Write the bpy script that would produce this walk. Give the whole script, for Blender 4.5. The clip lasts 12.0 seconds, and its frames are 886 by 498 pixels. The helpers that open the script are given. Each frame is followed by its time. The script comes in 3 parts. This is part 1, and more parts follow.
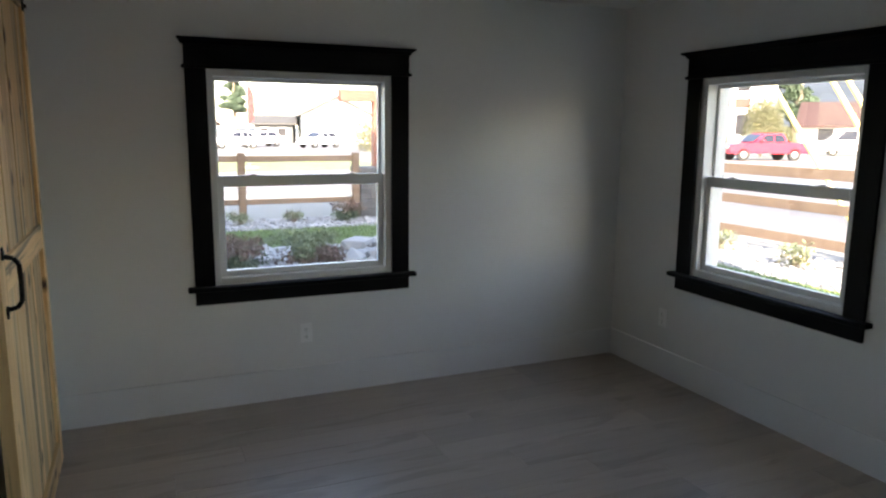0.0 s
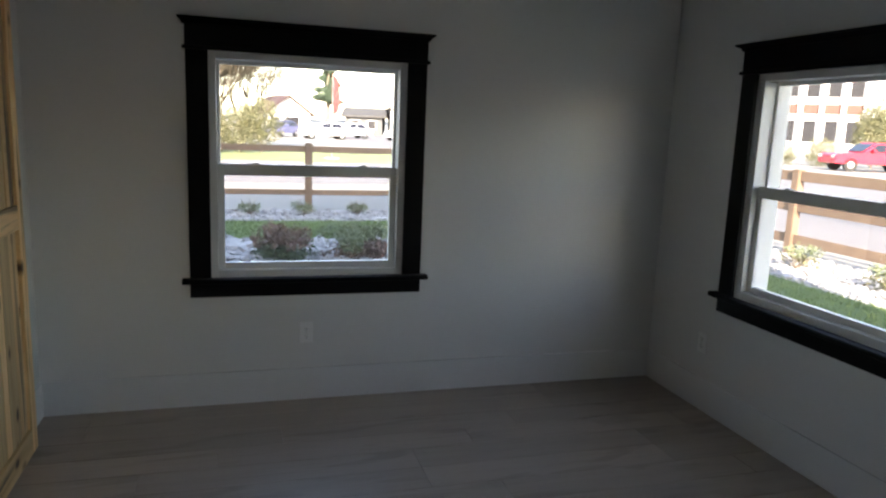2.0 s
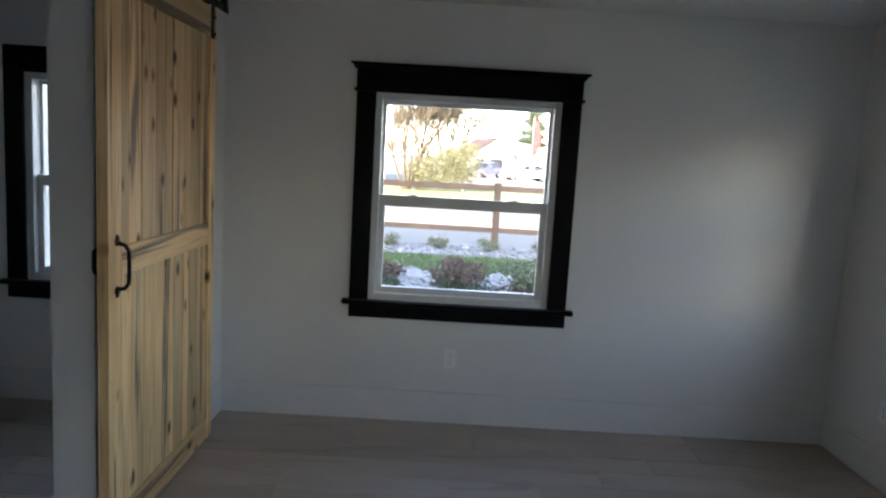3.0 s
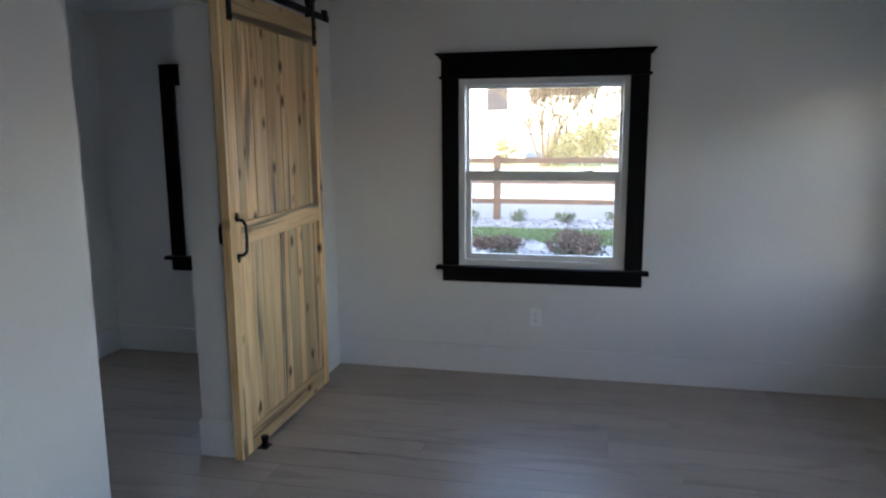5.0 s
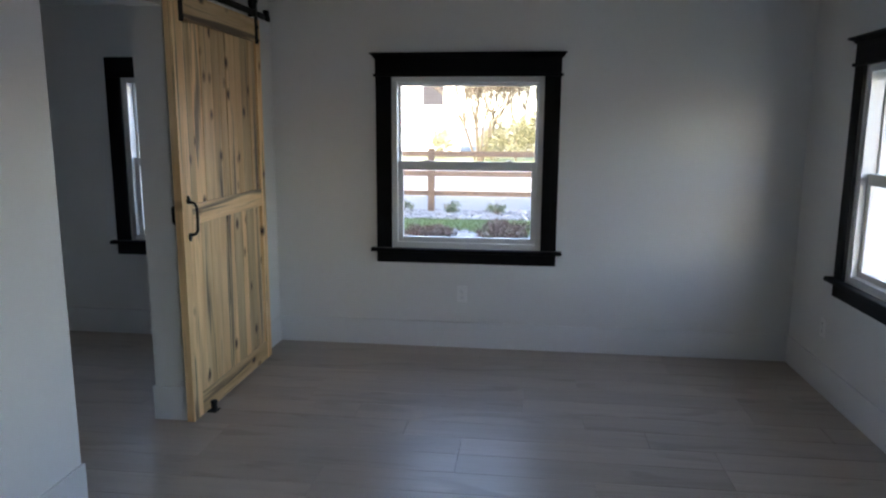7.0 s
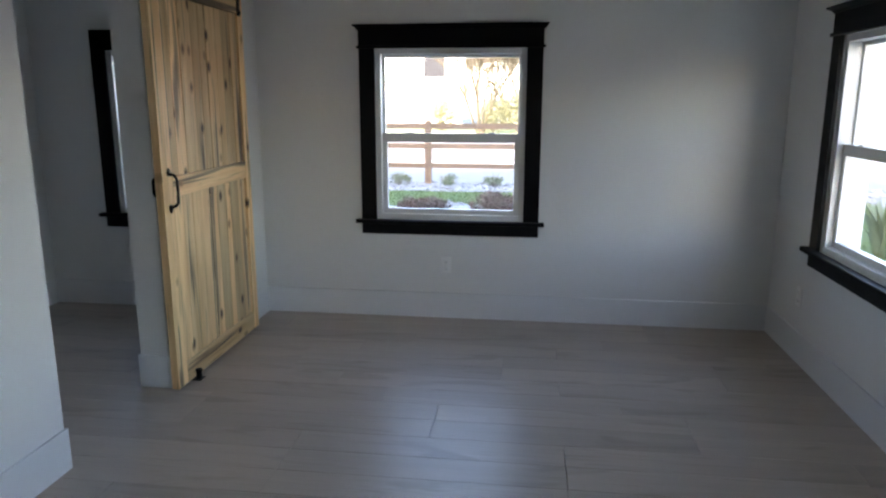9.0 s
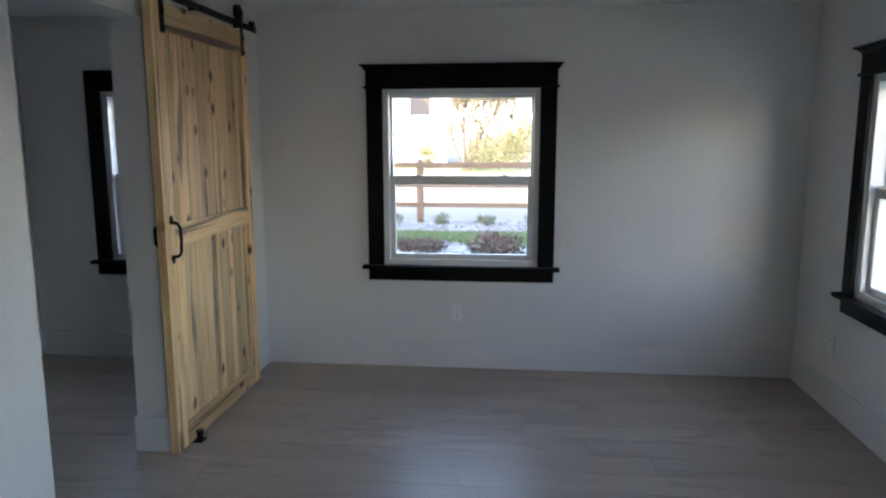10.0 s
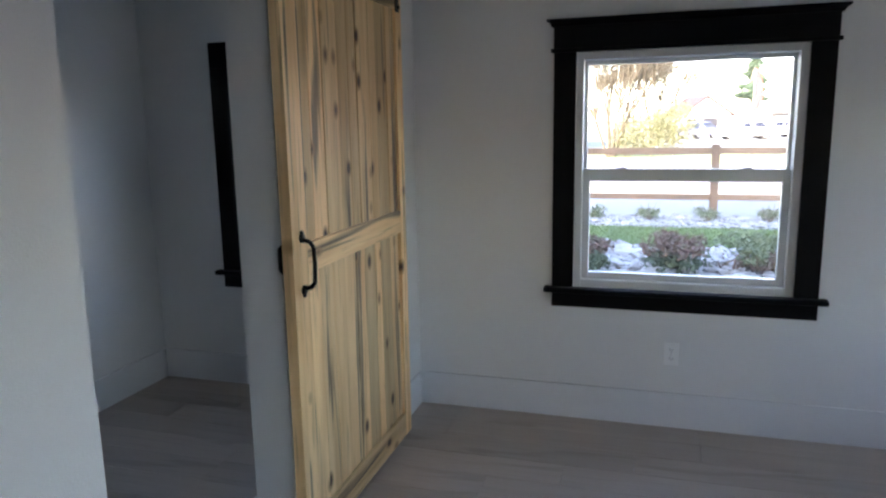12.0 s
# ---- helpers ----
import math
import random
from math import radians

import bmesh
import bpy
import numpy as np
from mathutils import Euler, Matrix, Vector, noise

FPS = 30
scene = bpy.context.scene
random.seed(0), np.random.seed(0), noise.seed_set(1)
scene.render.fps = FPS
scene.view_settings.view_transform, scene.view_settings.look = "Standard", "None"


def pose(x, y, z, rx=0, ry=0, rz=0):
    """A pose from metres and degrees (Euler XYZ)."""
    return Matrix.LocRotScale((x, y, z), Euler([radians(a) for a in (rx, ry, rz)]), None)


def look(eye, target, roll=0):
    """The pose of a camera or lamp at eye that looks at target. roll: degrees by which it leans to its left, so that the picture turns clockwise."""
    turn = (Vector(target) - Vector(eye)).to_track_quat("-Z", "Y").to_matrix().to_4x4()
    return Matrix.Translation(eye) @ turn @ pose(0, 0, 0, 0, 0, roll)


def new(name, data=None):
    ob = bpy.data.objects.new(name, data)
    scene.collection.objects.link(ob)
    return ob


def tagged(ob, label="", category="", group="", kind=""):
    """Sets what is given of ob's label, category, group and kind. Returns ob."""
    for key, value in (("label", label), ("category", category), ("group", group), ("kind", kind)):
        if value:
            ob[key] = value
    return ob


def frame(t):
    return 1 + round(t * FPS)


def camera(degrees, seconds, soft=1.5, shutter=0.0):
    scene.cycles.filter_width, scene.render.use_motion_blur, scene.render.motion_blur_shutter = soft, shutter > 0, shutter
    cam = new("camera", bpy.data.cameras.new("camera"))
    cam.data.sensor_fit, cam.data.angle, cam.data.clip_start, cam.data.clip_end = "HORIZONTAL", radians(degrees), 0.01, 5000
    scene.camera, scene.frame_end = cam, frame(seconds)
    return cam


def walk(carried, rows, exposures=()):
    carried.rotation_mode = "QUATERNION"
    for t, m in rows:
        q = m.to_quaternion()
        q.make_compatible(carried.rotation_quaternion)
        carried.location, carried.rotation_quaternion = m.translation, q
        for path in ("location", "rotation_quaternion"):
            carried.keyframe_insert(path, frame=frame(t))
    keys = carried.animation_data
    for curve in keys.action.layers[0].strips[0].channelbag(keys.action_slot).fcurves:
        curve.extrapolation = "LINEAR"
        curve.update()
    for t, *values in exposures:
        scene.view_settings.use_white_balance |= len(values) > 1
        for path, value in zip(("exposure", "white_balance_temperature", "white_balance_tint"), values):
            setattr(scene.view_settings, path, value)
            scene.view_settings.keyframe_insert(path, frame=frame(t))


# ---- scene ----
cam = camera(64.9, 12.0, soft=2.2)
PATH = [
    (0, (0.484, -3.928, 1.561), (1.272, -2.121, 1.224), 0.5),
    (0.5, (0.503, -3.926, 1.542), (1.217, -2.086, 1.219), -0.1),
    (1, (0.565, -3.885, 1.54), (1.216, -2.03, 1.186), -0.5),
    (1.5, (0.815, -3.833, 1.517), (1.457, -1.969, 1.179), 3.1),
    (2, (0.979, -3.773, 1.551), (1.539, -1.885, 1.199), 2.4),
    (2.5, (1.135, -3.834, 1.524), (1.335, -1.873, 1.186), 4.2),
    (3, (1.25, -3.903, 1.532), (1.249, -1.92, 1.271), 3.3),
    (4.8, (1.632, -4.3, 1.535), (1.289, -2.353, 1.228), 1.0),
    (5, (1.665, -4.311, 1.542), (1.246, -2.383, 1.213), -0.4),
    (5.5, (1.691, -4.364, 1.558), (1.327, -2.427, 1.221), -1.8),
    (6, (1.67, -4.529, 1.545), (1.313, -2.593, 1.194), 0.0),
    (6.5, (1.685, -4.634, 1.537), (1.47, -2.679, 1.174), 2.4),
    (7, (1.771, -4.727, 1.536), (1.531, -2.772, 1.191), 0.3),
    (8.8, (1.953, -4.791, 1.533), (1.719, -2.852, 1.102), -0.2),
    (9, (1.914, -4.763, 1.535), (1.665, -2.823, 1.114), 0.1),
    (9.5, (1.787, -4.652, 1.566), (1.612, -2.692, 1.209), 0.2),
    (10, (1.708, -4.574, 1.559), (1.503, -2.61, 1.241), -0.1),
    (10.5, (1.611, -4.301, 1.558), (1.154, -2.381, 1.238), -0.2),
    (11, (1.488, -4.003, 1.541), (0.88, -2.12, 1.252), 0.2),
    (11.5, (1.336, -3.786, 1.548), (0.702, -1.925, 1.184), -0.1),
    (12, (1.212, -3.517, 1.538), (0.64, -1.634, 1.184), -1.0),
]
EXPOSURES = [(0, 3.3, 7700, 20), (0.5, 3.12, 7700, 20), (1, 3.15, 7600, 20), (2, 3.02, 7600, 20), (2.5, 3.2, 7300, 21), (3, 3.48, 7200, 21), (5, 3.72, 7000, 23), (5.5, 3.65, 7050, 22), (7, 3.64, 7000, 23), (9.5, 3.95, 7100, 22), (10, 3.8, 7050, 22), (11.5, 3.8, 7000, 22), (12, 3.97, 6900, 23)]
walk(cam, [(t, look(eye, target, roll)) for t, eye, target, roll in PATH], EXPOSURES)

# ---- world, sun, exposure ----
SUN_EL, SUN_AZ = radians(27), math.atan2(-0.3, -0.95)
world = bpy.data.worlds.new("sky")
scene.world = world
world.use_nodes = True
wn = world.node_tree
sky = wn.nodes.new("ShaderNodeTexSky")
sky.sky_type, sky.sun_disc, sky.sun_elevation, sky.sun_rotation = "NISHITA", False, SUN_EL, SUN_AZ
wn.links.new(sky.outputs[0], wn.nodes["Background"].inputs[0])
wn.nodes["Background"].inputs[1].default_value = 0.14
sun_data = bpy.data.lights.new("sun", "SUN")
sun_data.energy, sun_data.angle, sun_data.color = 3.2, radians(0.5), (1.0, 0.95, 0.87)
sun = new("sun", sun_data)
sun_way = Vector((math.sin(SUN_AZ) * math.cos(SUN_EL), math.cos(SUN_AZ) * math.cos(SUN_EL), math.sin(SUN_EL)))
sun.matrix_world = look(sun_way * 60, (0, 0, 0))


# ---- materials ----
def material(name, colour, rough=0.5, metal=0.0, scale=8.0, vary=0.12, bump=0.05, fine=90.0, stretch=(1, 1, 1), rand=0.0, spec=0.5, colour2=None):
    """A surface with large stains, fine grain and relief, at real-world size."""
    m = bpy.data.materials.new(name)
    m.use_nodes = True
    n, l = m.node_tree.nodes, m.node_tree.links
    b = n["Principled BSDF"]
    b.inputs["Roughness"].default_value, b.inputs["Metallic"].default_value = rough, metal
    b.inputs["Specular IOR Level"].default_value = spec
    co = n.new("ShaderNodeTexCoord")
    mp = n.new("ShaderNodeMapping")
    mp.inputs["Scale"].default_value = stretch
    l.new(co.outputs["Object"], mp.inputs[0])
    big, small = n.new("ShaderNodeTexNoise"), n.new("ShaderNodeTexNoise")
    big.inputs["Scale"].default_value, small.inputs["Scale"].default_value = scale, fine
    big.inputs["Detail"].default_value, small.inputs["Detail"].default_value = 5, 3
    l.new(mp.outputs[0], big.inputs[0]), l.new(mp.outputs[0], small.inputs[0])
    mix = n.new("ShaderNodeMix")
    mix.data_type = "RGBA"
    dark = colour2 or tuple(c * (1 - 2 * vary) for c in colour)
    mix.inputs[6].default_value, mix.inputs[7].default_value = (*dark, 1), (*colour, 1)
    add = n.new("ShaderNodeMath")
    add.operation = "MULTIPLY_ADD"
    l.new(small.outputs[0], add.inputs[0])
    add.inputs[1].default_value = 0.35
    ramp = n.new("ShaderNodeMapRange")
    ramp.inputs[1].default_value, ramp.inputs[2].default_value = 0.3, 0.7
    l.new(big.outputs[0], ramp.inputs[0])
    sc = n.new("ShaderNodeMath")
    sc.operation = "MULTIPLY"
    sc.inputs[1].default_value = 0.65
    l.new(ramp.outputs[0], sc.inputs[0]), l.new(sc.outputs[0], add.inputs[2]), l.new(add.outputs[0], mix.inputs[0])
    out = mix.outputs[2]
    if rand:
        info, hsv, rg = n.new("ShaderNodeObjectInfo"), n.new("ShaderNodeHueSaturation"), n.new("ShaderNodeMapRange")
        rg.inputs[3].default_value, rg.inputs[4].default_value = 1 - rand, 1 + rand
        l.new(info.outputs["Random"], rg.inputs[0]), l.new(rg.outputs[0], hsv.inputs["Value"]), l.new(out, hsv.inputs["Color"])
        out = hsv.outputs[0]
    l.new(out, b.inputs["Base Color"])
    if bump:
        bp = n.new("ShaderNodeBump")
        bp.inputs["Strength"].default_value, bp.inputs["Distance"].default_value = bump, 0.01
        l.new(small.outputs[0], bp.inputs["Height"]), l.new(bp.outputs[0], b.inputs["Normal"])
    return m


def island_leaf(name, c1, c2, rough=0.6):
    """Leaves, stones and blades: each island of the mesh has a tint of its own."""
    m = material(name, c1, rough, scale=3, vary=0.2, bump=0)
    n, l = m.node_tree.nodes, m.node_tree.links
    geo, mix = n.new("ShaderNodeNewGeometry"), n.new("ShaderNodeMix")
    mix.data_type = "RGBA"
    mix.inputs[6].default_value, mix.inputs[7].default_value = (*c1, 1), (*c2, 1)
    l.new(geo.outputs["Random Per Island"], mix.inputs[0])
    l.new(mix.outputs[2], n["Principled BSDF"].inputs["Base Color"])
    return m


def pine(name, along, light=(0.92, 0.64, 0.33), mid=(0.68, 0.41, 0.18), stain=(0.19, 0.12, 0.065), knots=True, grain_dark=0.5, streak=(15, 0.05)):
    """Knotty pine: long grain, blue-grey stain streaks, dark knots; along: the grain's axis in the board's own space."""
    m = bpy.data.materials.new(name)
    m.use_nodes = True
    n, l = m.node_tree.nodes, m.node_tree.links
    b = n["Principled BSDF"]
    b.inputs["Roughness"].default_value = 0.5
    co, info = n.new("ShaderNodeTexCoord"), n.new("ShaderNodeObjectInfo")
    off = n.new("ShaderNodeVectorMath")
    off.operation = "MULTIPLY_ADD"
    cmb = n.new("ShaderNodeCombineXYZ")
    for i in range(3):
        l.new(info.outputs["Random"], cmb.inputs[i])
    off.inputs[1].default_value = (31, 17, 23)
    l.new(cmb.outputs[0], off.inputs[0]), l.new(co.outputs["Object"], off.inputs[2])

    def noise_of(scale, squash, detail=4.0, distort=0.0):
        mp, t = n.new("ShaderNodeMapping"), n.new("ShaderNodeTexNoise")
        mp.inputs["Scale"].default_value = tuple(squash if i == along else 1 for i in range(3))
        t.inputs["Scale"].default_value, t.inputs["Detail"].default_value, t.inputs["Distortion"].default_value = scale, detail, distort
        l.new(off.outputs[0], mp.inputs[0]), l.new(mp.outputs[0], t.inputs[0])
        return t.outputs[0]

    def blend(fac, lo, hi, a, colour):
        rg, mx = n.new("ShaderNodeMapRange"), n.new("ShaderNodeMix")
        mx.data_type = "RGBA"
        rg.inputs[1].default_value, rg.inputs[2].default_value = lo, hi
        l.new(fac, rg.inputs[0]), l.new(rg.outputs[0], mx.inputs[0])
        if isinstance(a, tuple):
            mx.inputs[6].default_value = (*a, 1)
        else:
            l.new(a, mx.inputs[6])
        mx.inputs[7].default_value = (*colour, 1)
        return mx.outputs[2]

    grain = noise_of(70, 0.035, 5, 0.6)
    c = blend(noise_of(14, 0.10), 0.35, 0.7, light, mid)
    c = blend(grain, 0.56, 0.80, c, tuple(v * grain_dark for v in mid))
    c = blend(noise_of(streak[0], streak[1], 4, 0.8), 0.575, 0.66, c, stain)
    if knots:
        mp, v = n.new("ShaderNodeMapping"), n.new("ShaderNodeTexVoronoi")
        mp.inputs["Scale"].default_value = tuple(0.62 if i == along else (1 if i else 0.1) for i in range(3))
        v.inputs["Scale"].default_value = 8
        l.new(off.outputs[0], mp.inputs[0]), l.new(mp.outputs[0], v.inputs[0])
        inv = n.new("ShaderNodeMath")
        inv.operation, inv.inputs[0].default_value = "SUBTRACT", 1.0
        l.new(v.outputs["Distance"], inv.inputs[1])
        c = blend(inv.outputs[0], 0.78, 0.88, c, (0.38, 0.20, 0.085))
        c = blend(inv.outputs[0], 0.87, 0.92, c, (0.06, 0.025, 0.014))
    hsv, rg = n.new("ShaderNodeHueSaturation"), n.new("ShaderNodeMapRange")
    rg.inputs[3].default_value, rg.inputs[4].default_value = (0.66, 1.18) if knots else (0.9, 1.08)
    l.new(info.outputs["Random"], rg.inputs[0]), l.new(rg.outputs[0], hsv.inputs["Value"]), l.new(c, hsv.inputs["Color"])
    l.new(hsv.outputs[0], b.inputs["Base Color"])
    bp = n.new("ShaderNodeBump")
    bp.inputs["Strength"].default_value, bp.inputs["Distance"].default_value = 0.25, 0.004
    l.new(grain, bp.inputs["Height"]), l.new(bp.outputs[0], b.inputs["Normal"])
    return m


def clear_glass(name):
    m = bpy.data.materials.new(name)
    m.use_nodes = True
    n, l = m.node_tree.nodes, m.node_tree.links
    n.remove(n["Principled BSDF"])
    tr, gl, mx = n.new("ShaderNodeBsdfTransparent"), n.new("ShaderNodeBsdfGlossy"), n.new("ShaderNodeMixShader")
    lw, up, fr = n.new("ShaderNodeLayerWeight"), n.new("ShaderNodeMath"), n.new("ShaderNodeMath")
    lw.inputs[0].default_value = 0.5
    up.operation, up.inputs[1].default_value = "POWER", 4.0
    fr.operation, fr.inputs[1].default_value, fr.inputs[2].default_value = "MULTIPLY_ADD", 0.35, 0.025
    l.new(lw.outputs["Facing"], up.inputs[0]), l.new(up.outputs[0], fr.inputs[0])
    tr.inputs[0].default_value, gl.inputs["Roughness"].default_value = (0.96, 0.98, 0.97, 1), 0.01
    l.new(fr.outputs[0], mx.inputs[0]), l.new(tr.outputs[0], mx.inputs[1]), l.new(gl.outputs[0], mx.inputs[2])
    l.new(mx.outputs[0], n["Material Output"].inputs[0])
    return m


PAINT = material("wall_paint", (0.77, 0.77, 0.755), 0.42, scale=1.2, vary=0.03, bump=0.12, fine=140)
CEIL = material("ceiling_paint", (0.80, 0.80, 0.79), 0.8, scale=1.5, vary=0.03, bump=0.3, fine=60)
TRIM = material("trim_paint", (0.765, 0.77, 0.77), 0.32, scale=2, vary=0.02, bump=0.03)
BLACK = material("black_trim_paint", (0.004, 0.004, 0.0055), 0.5, scale=5, vary=0.2, bump=0.05, fine=40, spec=0.12)
IRON = material("black_iron", (0.014, 0.013, 0.013), 0.45, 0.6, scale=20, vary=0.2, bump=0.15)
VINYL = material("white_vinyl", (0.74, 0.74, 0.73), 0.35, scale=3, vary=0.03, bump=0.02)
PLASTIC = material("white_plastic", (0.87, 0.87, 0.86), 0.3, scale=4, vary=0.02, bump=0)
SLOT = material("dark_slot", (0.03, 0.03, 0.03), 0.5, bump=0)
STEEL = material("steel", (0.55, 0.55, 0.55), 0.3, 0.9, bump=0)
GLASS = clear_glass("window_glass")
PINE_Z = pine("knotty_pine_upright", 2)
PINE_Y = pine("knotty_pine_rail", 1)
PLANK = pine("greige_vinyl_plank", 0, (0.47, 0.39, 0.325), (0.43, 0.355, 0.295), (0.375, 0.305, 0.25), knots=False, grain_dark=0.85, streak=(6, 0.22))
PLANK.node_tree.nodes["Principled BSDF"].inputs["Roughness"].default_value = 0.36
GROUT = material("floor_underlay", (0.22, 0.185, 0.16), 0.8)
SIDING = material("white_siding", (0.60, 0.60, 0.58), 0.6, scale=1, vary=0.06)
ROOFING = material("grey_shingle", (0.07, 0.067, 0.065), 0.9, scale=3, vary=0.2, bump=0.4)
ASPHALT = material("dry_ground", (0.25, 0.235, 0.21), 0.9, scale=0.15, vary=0.14, bump=0.4, fine=30)
ROAD = material("sunlit_asphalt", (0.15, 0.14, 0.14), 0.9, scale=0.3, vary=0.12, bump=0.4, fine=50)
TURF = material("turf_soil", (0.10, 0.15, 0.05), 0.9, scale=2, vary=0.2, bump=0.4)
LAWN = material("far_lawn", (0.20, 0.24, 0.09), 0.9, scale=1, vary=0.25, bump=0.5, fine=40)
GRIT = material("pale_grit", (0.37, 0.36, 0.35), 0.9, scale=6, vary=0.2, bump=0.6, fine=70)
STONE = island_leaf("white_stone", (0.19, 0.187, 0.185), (0.36, 0.352, 0.345), 0.7)
BLADE = island_leaf("grass_blade", (0.09, 0.15, 0.042), (0.15, 0.205, 0.065))
LEAF = island_leaf("dull_green_leaf", (0.055, 0.085, 0.05), (0.12, 0.15, 0.095))
REDLEAF = island_leaf("reddish_leaf", (0.15, 0.075, 0.065), (0.14, 0.12, 0.085))
SAGE = island_leaf("grey_green_leaf", (0.10, 0.13, 0.075), (0.17, 0.19, 0.10))
OLIVE = island_leaf("yellow_green_leaf", (0.075, 0.085, 0.04), (0.16, 0.15, 0.075))
DARKLEAF = island_leaf("conifer_needles", (0.025, 0.05, 0.03), (0.06, 0.09, 0.05))
BUD = island_leaf("pale_blossom", (0.085, 0.068, 0.042), (0.16, 0.125, 0.085))
BARK = material("bark", (0.26, 0.21, 0.16), 0.9, scale=6, vary=0.25, bump=0.6)
FENCE = material("cedar_fence", (0.21, 0.14, 0.095), 0.75, scale=4, vary=0.2, bump=0.3, rand=0.15)
TIMBER = material("red_brown_timber", (0.24, 0.085, 0.055), 0.6, scale=4, vary=0.2, bump=0.2)
ROCK = material("grey_ledge_stone", (0.13, 0.13, 0.132), 0.85, scale=7, vary=0.25, bump=0.7, rand=0.35)
REDROOF = material("red_brown_roof", (0.065, 0.032, 0.029), 0.85, scale=2, vary=0.2, bump=0.3)
BRICK = material("red_brick_band", (0.14, 0.065, 0.052), 0.85, scale=4, vary=0.2, bump=0.3)
GREYWALL = material("grey_siding", (0.08, 0.085, 0.09), 0.7, scale=2, vary=0.12)
REDPAINT = material("red_car_paint", (0.50, 0.02, 0.045), 0.25, scale=1, vary=0.05, bump=0)
WHITEPAINT = material("white_car_paint", (0.75, 0.75, 0.76), 0.25, scale=1, vary=0.04, bump=0)
BLUEPAINT = material("violet_blue_car_paint", (0.09, 0.10, 0.24), 0.25, scale=1, vary=0.05, bump=0)
CARGLASS = material("dark_car_glass", (0.015, 0.018, 0.03), 0.3, bump=0, spec=0.2)
DARKGLASS = material("dark_house_glass", (0.03, 0.03, 0.034), 0.4, scale=1, bump=0, spec=0.15)
RUBBER = material("tyre_rubber", (0.025, 0.025, 0.025), 0.8)
REDCLOTH = material("red_flag_cloth", (0.62, 0.03, 0.03), 0.7, scale=3, vary=0.1)
YELLOW = material("yellow_guy_guard", (0.85, 0.72, 0.22), 0.5, scale=3, vary=0.05)
# The blue of distant haze is put into the hill's base colour.
HILL = material("hazy_wooded_hill", (0.045, 0.06, 0.08), 1.0, scale=0.03, vary=0.25, bump=0, fine=0.2)


# ---- building blocks ----
def box(bm, x0, y0, z0, x1, y1, z1, bevel=0.0):
    """A box from corner to corner, with softened edges where bevel is given."""
    v = [bm.verts.new((x, y, z)) for x in (x0, x1) for y in (y0, y1) for z in (z0, z1)]
    f = [bm.faces.new([v[i] for i in q]) for q in ((0, 1, 3, 2), (4, 6, 7, 5), (0, 4, 5, 1), (2, 3, 7, 6), (0, 2, 6, 4), (1, 5, 7, 3))]
    if bevel:
        edges = list({e for q in f for e in q.edges})
        bmesh.ops.bevel(bm, geom=edges, offset=bevel, segments=2, affect="EDGES", profile=0.5)
    return bm


def boxes(*rows, bevel=0.0):
    bm = bmesh.new()
    for r in rows:
        box(bm, *r, bevel=bevel)
    return bm


def prism(points, axis, lo, hi, bevel=0.0):
    """An outline in the two other axes (in order), drawn out along one axis (0, 1 or 2)."""
    bm = bmesh.new()

    def at(p, d):
        q = list(p)
        q.insert(axis, d)
        return bm.verts.new(q)
    a, b = [at(p, lo) for p in points], [at(p, hi) for p in points]
    bm.faces.new(a), bm.faces.new(b[::-1])
    for i in range(len(a)):
        j = (i + 1) % len(a)
        bm.faces.new((a[i], b[i], b[j], a[j]))
    bmesh.ops.recalc_face_normals(bm, faces=bm.faces[:])
    if bevel:
        bmesh.ops.bevel(bm, geom=bm.edges[:], offset=bevel, segments=2, affect="EDGES")
    return bm


def rod(bm, a, b, r0, r1=None, sides=8):
    """A tapered round bar from a to b."""
    a, b = Vector(a), Vector(b)
    m = Matrix.Translation((a + b) / 2) @ (b - a).to_track_quat("Z", "Y").to_matrix().to_4x4()
    bmesh.ops.create_cone(bm, cap_ends=True, segments=sides, radius1=r0, radius2=r0 if r1 is None else r1, depth=(b - a).length, matrix=m)
    return bm


def finish(name, bm, mat, smooth=False):
    me = bpy.data.meshes.new(name)
    bm.to_mesh(me)
    bm.free()
    me.materials.append(mat)
    if smooth:
        for p in me.polygons:
            p.use_smooth = True
    return me


def part(name, bm, mat, parent, label="", smooth=False):
    ob = new(name, finish(name, bm, mat, smooth))
    ob.parent = parent
    return tagged(ob, label) if label else ob


def thing(name, label, category, group="", kind="", at=(0, 0, 0), turn=0.0):
    ob = new(name)
    ob.matrix_basis = pose(*at, 0, 0, turn)
    ob.empty_display_size = 0.1
    return tagged(ob, label, category, group, kind)


def solid(name, bm, mat, label, category, kind="structure", group=""):
    return tagged(new(name, finish(name, bm, mat)), label, category, group, kind)


